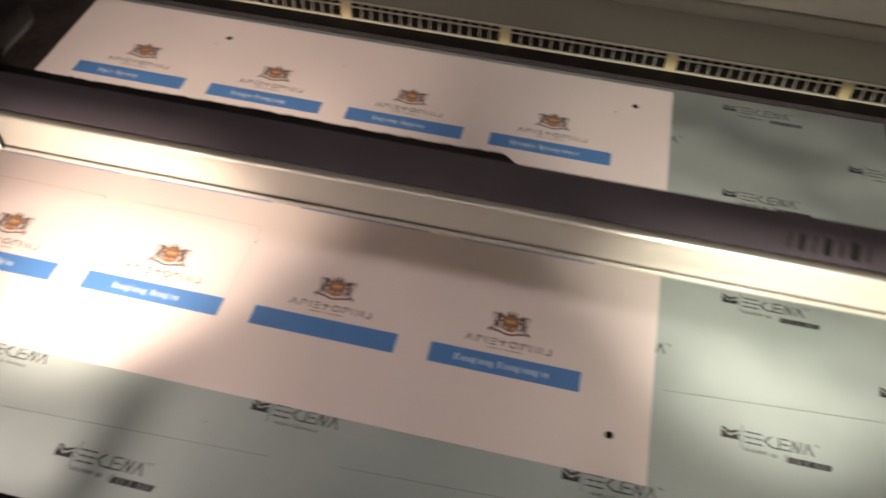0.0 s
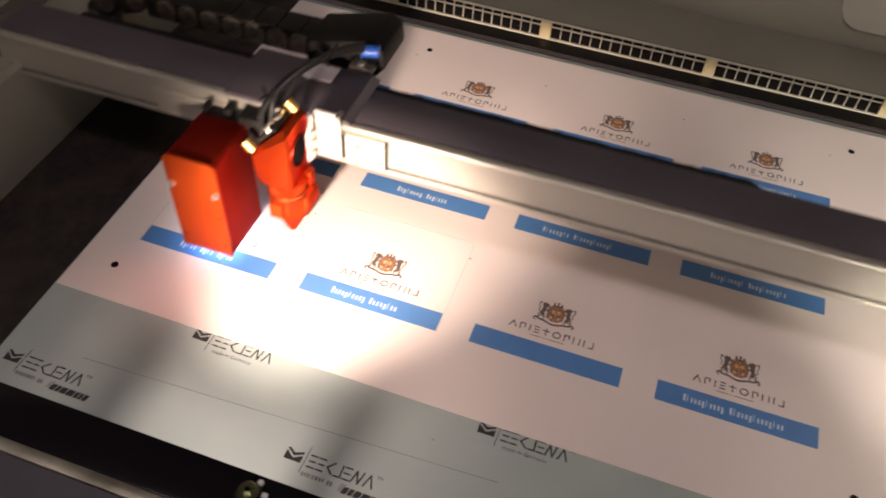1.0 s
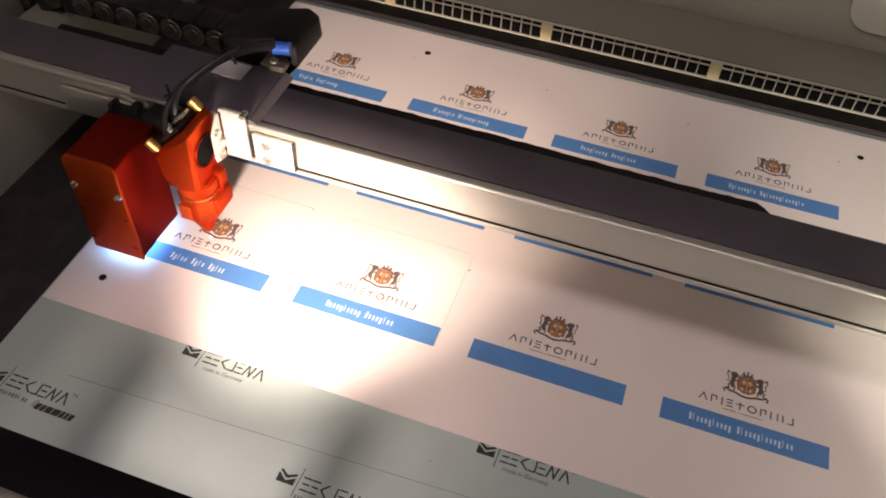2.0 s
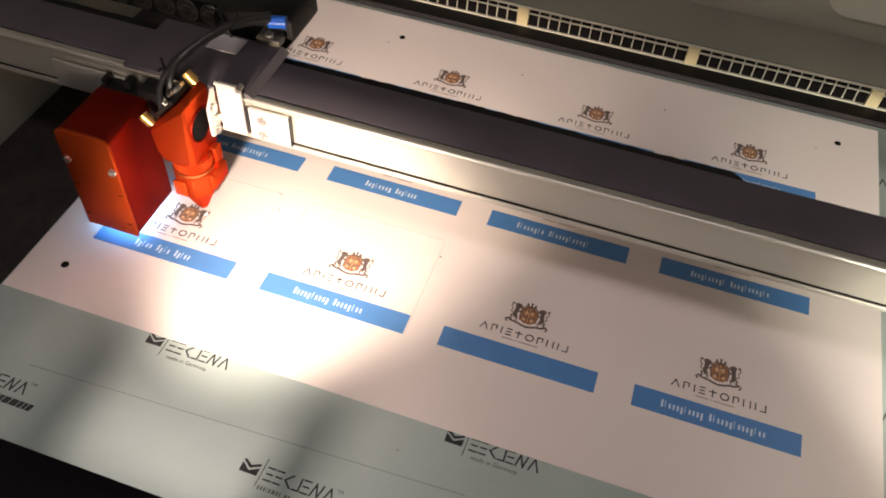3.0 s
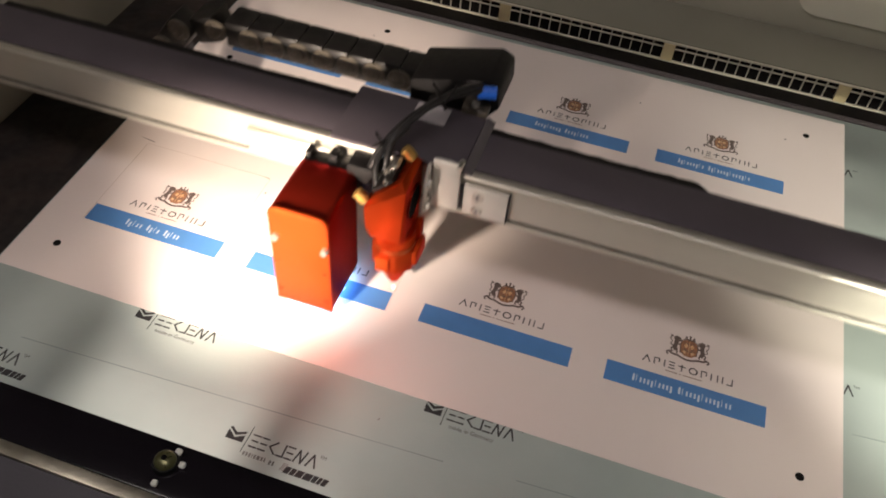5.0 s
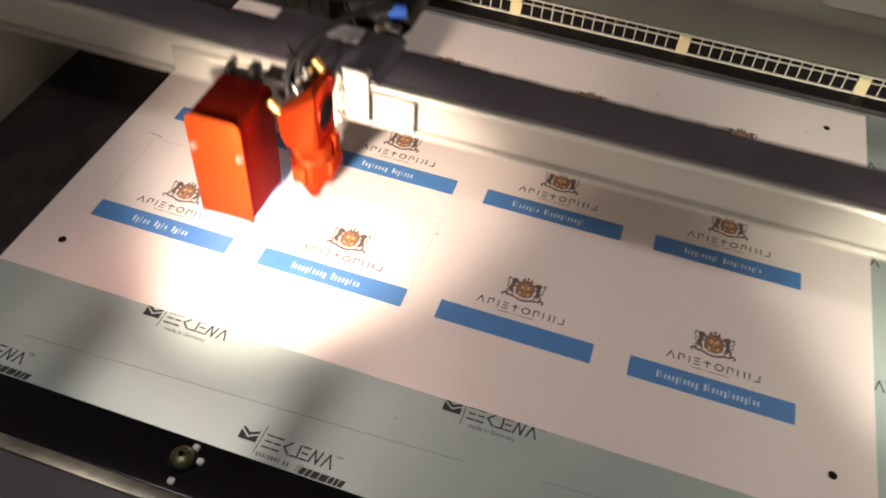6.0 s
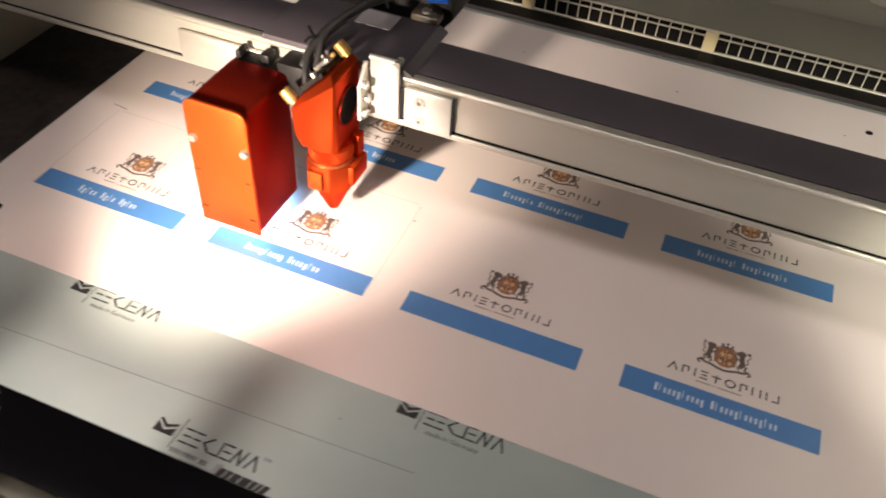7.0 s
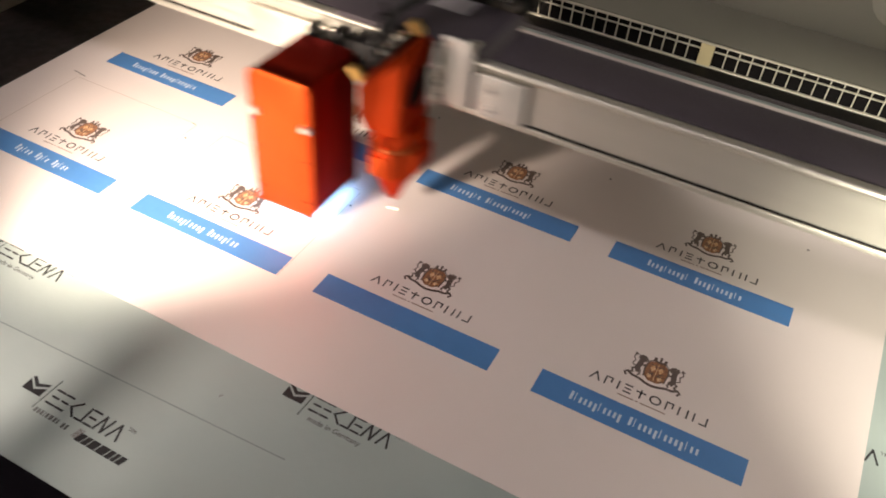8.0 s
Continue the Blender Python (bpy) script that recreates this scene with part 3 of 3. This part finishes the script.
def gantry():
    g = thing("gantry_beam", "brushed aluminium gantry beam with charcoal top cover", "machine beam")
    x0, x1 = -0.121, 0.715
    profile = [(0.0185, 0.0620), (0.0555, 0.0620), (0.0555, 0.0862), (0.0200, 0.0862), (0.0185, 0.0850)]
    part("beam", prism(B(), profile, 0, x0, x1), ALU, g)
    part("lower_lip", box(B(), x0, x1, 0.0170, 0.0186, 0.0600, 0.0630, 0.0005), ALU, g)
    # black strip laid on as the groove's shade
    part("groove", box(B(), x0, x1, 0.0180, 0.0186, 0.0631, 0.0640), HOLE_SHADE, g)
    part("front_edge", box(B(), x0, x1, 0.0176, 0.0236, 0.0845, 0.0880, 0.0014, 3), ALU, g, "bright rounded front edge")
    part("top_cover", box(B(), x0, x1, 0.0239, 0.0552, 0.0863, 0.0880, 0.0005), BEAM_TOP, g, "matt charcoal top cover")
    strip = B()
    random.seed(4)
    rear = [(-0.10 + 0.462 * k / 120, 0.0788 + 0.0004 * math.sin(0.11 * k) + random.uniform(-0.0005, 0.0005) - 0.0032 * max(0, k - 117)) for k in range(121)]
    prism(strip, [(x, 0.0557) for x in (0.362, -0.10)] + rear, 2, 0.0660, 0.0720)
    part("cable_tray", strip, BLACK_PLASTIC, g, "black cable trough along the rear edge")
    part("end_block", box(B(), x0 - 0.014, x0 - 0.0012, 0.014, 0.058, 0.058, 0.082, 0.002), OLIVE, g)
    part("end_block", box(B(), x1 + 0.0012, x1 + 0.014, 0.014, 0.058, 0.058, 0.082, 0.002), OLIVE, g)
    for n, me in blocks("marker_bar", BLACK_PRINT, 0.508, 0.0285, 0.0125, (0.0014, 0.0030, 0.0014, 0.0040, 0.0014, 0.0045, 0.0014), 0.0042, 0.2):
        part(n, me, None, g, at=pose(0, 0, 0.08802))
    return g


# ---- the laser head ----


def knurled(p, n):
    """A thumb knob: a short stack of rings with grooves between them."""
    bm = cylinder(B(), p - 0.001 * n, p + 0.0002 * n, 0.0022, None, 14)
    for k in range(4):
        cylinder(bm, p + (0.0002 + 0.0016 * k) * n, p + (0.0014 + 0.0016 * k) * n, 0.0031, 0.0031, 16)
        cylinder(bm, p + (0.0014 + 0.0016 * k) * n, p + (0.0018 + 0.0016 * k) * n, 0.0026, 0.0026, 16)
    return bm


def laser_head():
    h = thing("laser_head", "red anodised laser head with sensor box and lens nozzle", "laser head")
    # sensor box
    shell = B()
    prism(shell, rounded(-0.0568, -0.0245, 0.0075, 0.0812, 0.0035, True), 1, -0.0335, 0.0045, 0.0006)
    sensor = part("sensor_box", shell, RED_SHADED, h, "red anodised sensor box")
    cover = B()
    prism(cover, rounded(-0.0575, -0.0238, 0.0069, 0.0822, 0.0055, True), 1, -0.0358, -0.0338, 0.0004)
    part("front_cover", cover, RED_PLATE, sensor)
    for x, z in ((-0.0540, 0.0605), (-0.0260, 0.0598)):
        part("screw", cylinder(B(), (x, -0.0360, z), (x, -0.0378, z), 0.0023, 0.0019, 16), STEEL, sensor)
    for x in (-0.0268, -0.0548):
        part("notch", box(B(), x - 0.0018, x + 0.0018, -0.03605, -0.0359, 0.0165, 0.0172), HOLE_SHADE, sensor)
        part("notch", box(B(), x - 0.0012, x + 0.0012, -0.03605, -0.0359, 0.0405, 0.0411), HOLE_SHADE, sensor)
    part("diode_strip", box(B(), -0.0545, -0.0272, -0.0310, 0.0020, 0.0062, 0.0074), BLUE_LIGHT, sensor, "glowing blue-white diode window")
    saddle = B()
    box(saddle, -0.0560, -0.0300, 0.0050, 0.0170, 0.0650, 0.0800, 0.001)
    box(saddle, -0.0550, -0.0520, 0.0065, 0.0150, 0.0800, 0.0845, 0.001)
    box(saddle, -0.0420, -0.0370, 0.0080, 0.0160, 0.0800, 0.0850, 0.001)
    box(saddle, -0.0300, -0.0130, 0.0040, 0.0170, 0.0680, 0.0860, 0.001)
    part("mounting_saddle", saddle, BLACK_PLASTIC, h)
    # mirror housing
    block = B()
    prism(block, [(-0.0098, 0.0530), (0.0088, 0.0530), (0.0088, 0.0930), (0.0053, 0.0955), (-0.0138, 0.0764), (-0.0142, 0.0735), (-0.0132, 0.0590)], 1, -0.0115, 0.0148)
    block.edges.ensure_lookup_table()
    front = [e for e in block.edges if all(v.co.y < -0.011 for v in e.verts)]
    slope = [e for e in front if all(v.co.z > 0.076 and v.co.x < 0.0060 for v in e.verts)]
    upright = [e for e in front if all(v.co.x > 0.0085 for v in e.verts)]
    bmesh.ops.bevel(block, geom=slope, offset=0.0048, segments=1, affect="EDGES", profile=0.5)
    bmesh.ops.bevel(block, geom=[e for e in upright if e.is_valid], offset=0.0024, segments=1, affect="EDGES", profile=0.5)
    bmesh.ops.bevel(block, geom=[e for e in block.edges if e.calc_face_angle(0) > 0.3], offset=0.0004, segments=2, affect="EDGES", profile=0.5)
    housing = part("mirror_housing", block, RED, h, "bevelled red mirror housing")
    # the round beam port: a sleeve, and a black disc for the bore's shade
    bore = cylinder(B(), (0.0086, 0.0026, 0.0745), (0.0091, 0.0026, 0.0745), 0.0096, None, 32)
    part("beam_port", bore, HOLE_SHADE, housing)
    sleeve = B()
    for k in range(32):
        a0, a1 = 2 * math.pi * k / 32, 2 * math.pi * (k + 1) / 32
        loop = [(x, 0.0026 + r * math.cos(a), 0.0745 + r * math.sin(a)) for a in (a0, a1) for x, r in ((0.0088, 0.0106), (0.0097, 0.0104), (0.0097, 0.0097), (0.0090, 0.0095))]
        v = [sleeve.verts.new(p) for p in loop]
        for i in range(3):
            sleeve.faces.new((v[i], v[i + 1], v[i + 5], v[i + 4]))
    bmesh.ops.remove_doubles(sleeve, verts=sleeve.verts[:], dist=0.00001)
    bmesh.ops.recalc_face_normals(sleeve, faces=sleeve.faces[:])
    part("port_sleeve", sleeve, RED_SHADED, housing)
    plate = B()
    n = Vector((-0.7071, 0, 0.7071))
    for c in ((-0.0046, 0.0038, 0.0868),):
        bmesh.ops.create_cube(plate, size=1, matrix=Matrix.Translation(Vector(c) + 0.0014 * n) @ n.to_track_quat("Z", "Y").to_matrix().to_4x4() @ Matrix.Diagonal((0.019, 0.016, 0.0022, 1)))
    part("mirror_mount", plate, BLACK_PLASTIC, housing)
    for k in ((-0.0145, -0.0085, 0.0768), (0.0042, 0.0118, 0.0962)):
        p = Vector(k)
        part("adjusting_knob", knurled(p, n), BRASS, housing, "knurled brass adjusting knob")
    tilt = n.to_track_quat("Z", "Y").to_matrix().to_4x4()
    clip = B()
    bmesh.ops.create_cube(clip, size=1, matrix=Matrix.Translation(Vector((-0.0012, 0.0050, 0.0905)) + 0.0040 * n) @ tilt @ Matrix.Diagonal((0.0080, 0.0100, 0.0022, 1)))
    bmesh.ops.bevel(clip, geom=clip.edges[:], offset=0.0005, segments=2, affect="EDGES", profile=0.5)
    part("spring_clip", clip, STEEL, housing, "bright steel spring clip")
    for k in ((-0.0010, -0.0070, 0.0905), (-0.0085, 0.0020, 0.0840)):
        p = Vector(k) + 0.0024 * n
        part("screw", cylinder(B(), p, p + 0.0024 * n, 0.0015, 0.0013, 12), STEEL, housing)
    # lens barrel
    barrel = part("lens_barrel", cylinder(B(), (0, 0, 0.0425), (0, 0, 0.0532), 0.0108, 0.0108, 36), RED, h, "red lens barrel with knurled ring and conical nozzle")
    ring = B()
    teeth = [((0.0115 if k % 2 else 0.0111) * math.cos(math.pi * k / 60), (0.0115 if k % 2 else 0.0111) * math.sin(math.pi * k / 60)) for k in range(120)]
    prism(ring, teeth, 2, 0.0460, 0.0518)
    part("knurled_ring", ring, RED, barrel)
    part("copper_ring", cylinder(B(), (0, 0, 0.0426), (0, 0, 0.0446), 0.0116, 0.0116, 44), COPPER, barrel)
    collar = B()
    outline = [(0.0128 * math.cos(radians(a)), 0.0128 * math.sin(radians(a))) for a in (22.5, 67.5, 112.5, 157.5, 202.5, 247.5, 292.5, 337.5)]
    prism(collar, outline, 2, 0.0270, 0.0424, 0.0007)
    part("collar", collar, RED, barrel)
    clamp = B()
    box(clamp, 0.0060, 0.0146, -0.0045, 0.0125, 0.0300, 0.0418, 0.0018)
    box(clamp, 0.0075, 0.0125, 0.0060, 0.0125, 0.0420, 0.0540, 0.0006)
    part("clamp", clamp, RED, barrel)
    part("window", box(B(), -0.0068, 0.0012, -0.0136, -0.0120, 0.0290, 0.0400, 0.0004), RED_PLATE, barrel)
    part("nozzle", cylinder(B(), (0, 0, 0.0092), (0, 0, 0.0269), 0.0030, 0.0108, 32), RED, barrel)
    part("laser_dot", cylinder(B(), (0, 0, 0.0004), (0, 0, 0.0006), 0.0007, None, 12), LASER_DOT, barrel, "tiny glowing laser spot")
    # bracket and slide plates on the beam
    bracket = B()
    prism(bracket, [(0.0150, 0.0640), (0.0300, 0.0640), (0.0300, 0.0955), (0.0285, 0.0972), (0.0165, 0.0972), (0.0150, 0.0955)], 1, 0.0142, 0.0164, 0.0004)
    prism(bracket, [(0.0050, 0.0650), (0.0140, 0.0620), (0.0140, 0.0940), (0.0120, 0.0940), (0.0070, 0.0870), (0.0050, 0.0840)], 0, 0.0126, 0.0142, 0.0003)
    br = part("bracket", bracket, PLATE, h, "bright machined angle bracket with bolts")
    part("rolled_edge", cylinder(B(), (0.0152, 0.0138, 0.0970), (0.0284, 0.0138, 0.0970), 0.0012, None, 14), PLATE, br)
    part("pin", cylinder(B(), (0.0296, 0.0120, 0.0968), (0.0296, 0.0175, 0.0968), 0.0017, None, 14), STEEL, br)
    for y, z in ((0.0085, 0.0840), (0.0110, 0.0750), (0.0085, 0.0680)):
        part("bolt", cylinder(B(), (0.0138, y, z), (0.0162, y, z), 0.0026, 0.0024, 14), STEEL, br)
    # Black bar painted in as the shade of a thin slot.
    part("slot_shade", box(B(), 0.0303, 0.0322, 0.0148, 0.0165, 0.0660, 0.0830, 0.0004), SATIN_BLACK, br)
    slide = part("slide_plate", box(B(), 0.0325, 0.0568, 0.0152, 0.0175, 0.0632, 0.0838, 0.0005), PLATE, h, "bright slide plate with two socket screws")
    for z in (0.0772, 0.0668):
        part("screw", cylinder(B(), (0.0405, 0.0153, z), (0.0405, 0.0145, z), 0.0033, 0.0031, 20), STEEL, slide)
        part("socket", cylinder(B(), (0.0405, 0.0146, z), (0.0405, 0.0143, z), 0.0011, None, 6), TRIM_GREY, slide)
    part("slide_plate", box(B(), -0.0948, -0.0440, 0.0152, 0.0175, 0.0632, 0.0805, 0.0008), ALU, h, "bright slide plate beside the sensor box")
    part("slide_edge", box(B(), 0.0569, 0.0577, 0.0154, 0.0175, 0.0632, 0.0838), SATIN_BLACK, h)
    part("bridge_cover", box(B(), -0.0450, 0.0300, 0.0165, 0.0640, 0.0885, 0.0915, 0.0008), BEAM_TOP, h, "charcoal bridge plate over the beam")
    part("bridge_flange", prism(B(), [(0.0303, 0.0885), (0.0352, 0.0885), (0.0345, 0.0893), (0.0308, 0.0915), (0.0303, 0.0915)], 1, 0.0180, 0.0640), FLANGE_GREY, h, "dull grey sloping edge of the bridge plate")
    part("paper_tag", box(B(), -0.0095, 0.0100, 0.0470, 0.0615, 0.0916, 0.0919), TAG_GREY, h, "small grey label on the bridge plate")
    # hoses to the chain
    hose = part("hose", tube(B(), [(-0.018, 0.008, 0.084), (-0.012, 0.014, 0.0985), (-0.003, 0.032, 0.1060), (0.010, 0.052, 0.1085), (0.024, 0.066, 0.1070)], 0.0023), RUBBER, h, "black air hose curving back to the chain")
    part("hose", tube(B(), [(-0.008, 0.004, 0.090), (-0.0075, 0.013, 0.1030), (0.001, 0.031, 0.1100), (0.012, 0.050, 0.1125), (0.024, 0.066, 0.1105)], 0.0018), RUBBER, h)
    part("hose", tube(B(), [(-0.010, -0.004, 0.082), (-0.013, 0.004, 0.0930), (-0.010, 0.012, 0.1000), (-0.003, 0.025, 0.1050)], 0.0016), RUBBER, h)
    for p, q in (((-0.0135, 0.012, 0.0965), 0.0046), ((0.006, 0.046, 0.1090), 0.0050)):
        part("cable_tie", tube(B(), [(p[0] - q, p[1], p[2]), (p[0], p[1] - 0.4 * q, p[2] + q), (p[0] + q, p[1], p[2] + 0.5 * q), (p[0] + 1.6 * q, p[1] + q, p[2] + 1.8 * q)], 0.0008, 6), BLACK_PLASTIC, hose)
        part("cable_tie", tube(B(), [(p[0] - q, p[1] + q, p[2] + 1.2 * q), (p[0], p[1], p[2] + q), (p[0] + q, p[1] - 0.5 * q, p[2] - 0.6 * q)], 0.0008, 6), BLACK_PLASTIC, hose)
    arm = part("connector_arm", prism(B(), [(0.0150, 0.0620), (0.0300, 0.0620), (0.0300, 0.0700), (0.0260, 0.0745), (0.0150, 0.0745)], 2, 0.0917, 0.0955, 0.0006), CHAIN_DISC, h, "pale connector bracket with a bolt")
    part("bolt", cylinder(B(), (0.022, 0.0665, 0.0955), (0.022, 0.0665, 0.0968), 0.0026, None, 14), STEEL, arm)
    part("connector", cylinder(B(), (0.0225, 0.0665, 0.1050), (0.0325, 0.0690, 0.1055), 0.0037, 0.0037, 18), BLUE_PLASTIC, h, "blue push-in hose connector")
    # energy chain
    link = B()
    box(link, -0.0084, 0.0084, -0.0105, 0.0105, 0.0, 0.0178, 0.0018)
    link = mesh_of("link", link, CHAIN)
    disc = B()
    for y in (-0.0106,):
        cylinder(disc, (0.0085, y, 0.0089), (0.0085, y - 0.0008, 0.0089), 0.0076, 0.0072, 20)
        cylinder(disc, (0.0085, y - 0.0008, 0.0089), (0.0085, y - 0.0013, 0.0089), 0.0042, 0.0038, 16)
        for a in range(0, 360, 90):
            cylinder(disc, (0.0085 + 0.0056 * math.cos(radians(a)), y - 0.0008, 0.0089 + 0.0056 * math.sin(radians(a))), (0.0085 + 0.0056 * math.cos(radians(a)), y - 0.0012, 0.0089 + 0.0056 * math.sin(radians(a))), 0.0011, None, 8)
    disc = mesh_of("disc", disc, CHAIN_DISC)
    chain = part("energy_chain", prism(B(), [(-0.0200, 0.0720), (0.0260, 0.0800), (0.0340, 0.0900), (0.0330, 0.1040), (0.0260, 0.1080), (-0.0200, 0.0960)], 1, 0.0740, 0.1090, 0.002), BLACK_PLASTIC, h, "black plastic energy chain with round link discs")
    spots = [(-0.024 - 0.0165 * k, 0.0712, 0.0) for k in range(8)]
    centre = 0.0800 - 0.030
    bend = []
    for k in range(5):
        a = radians(18 + 36 * k)
        bend.append((spots[-1][0] - 0.008 - 0.030 * math.sin(a) - 0.0089 * math.sin(a), centre + 0.030 * math.cos(a) - 0.0089 * math.cos(a), -(18 + 36 * k)))
    for x, z, r in spots + bend:
        part("link", link, None, chain, at=pose(x, 0.1010, z, 0, r, 0))
        part("disc", disc, None, chain, at=pose(x, 0.1010, z, 0, r, 0))
    return h


beam_thing, head_thing = gantry(), laser_head()

HEAD = [(0.0, 0.0005, 0.0285), (0.1, 0.0000, 0.0140), (0.2, 0.0050, 0.0005), (0.3, 0.0200, -0.0015), (0.4, 0.0365, -0.0025), (0.5, 0.0500, -0.0020),
        (0.6, 0.0690, -0.0005), (0.7, 0.0890, 0.0000), (0.8, 0.0940, 0.0065), (0.9, 0.0925, 0.0230), (1.0, 0.0893, 0.0386), (1.1, 0.0897, 0.0590),
        (1.2, 0.0935, 0.0725), (1.3, 0.0790, 0.0740), (1.4, 0.0612, 0.0745), (1.5, 0.0442, 0.0715), (1.6, 0.0274, 0.0713), (1.7, 0.0085, 0.0705),
        (1.8, 0.0045, 0.0630), (1.95, 0.0350, 0.0270), (2.1, 0.0425, 0.0325), (2.35, 0.0375, 0.0415), (2.6, 0.0430, 0.0460), (2.8, 0.0480, 0.0473),
        (3.0, 0.0533, 0.0415), (3.2, 0.0585, 0.0365), (3.5, 0.0620, 0.0340), (3.6, 0.0555, 0.0425), (3.7, 0.0585, 0.0440), (3.8, 0.0953, 0.0660),
        (3.9, 0.1125, 0.0713), (4.0, 0.1135, 0.0570), (4.1, 0.1095, 0.0412), (4.2, 0.1112, 0.0232), (4.35, 0.1105, 0.0020), (4.45, 0.1200, -0.0010),
        (4.85, 0.1880, -0.0010), (4.95, 0.1980, 0.0060), (5.3, 0.1987, 0.0675), (5.4, 0.1890, 0.0705), (5.5, 0.1753, 0.0703), (5.6, 0.1600, 0.0708),
        (5.7, 0.1450, 0.0715), (5.8, 0.1285, 0.0725), (5.9, 0.1135, 0.0735), (6.0, 0.1225, 0.0578), (6.1, 0.1456, 0.0260), (6.2, 0.1530, 0.0325),
        (6.3, 0.1490, 0.0350), (6.4, 0.1455, 0.0375), (6.5, 0.1470, 0.0413), (6.75, 0.1545, 0.0445), (7.0, 0.1611, 0.0455), (7.25, 0.1675, 0.0420),
        (7.5, 0.1723, 0.0375), (7.7, 0.1640, 0.0400), (7.8, 0.1594, 0.0423), (7.9, 0.1822, 0.0593), (8.0, 0.2211, 0.0710)]


def motions():
    walk(head_thing, [(t, pose(x, y, 0)) for t, x, y in HEAD])
    walk(beam_thing, [(t, pose(0, y, 0)) for t, x, y in HEAD])


motions()
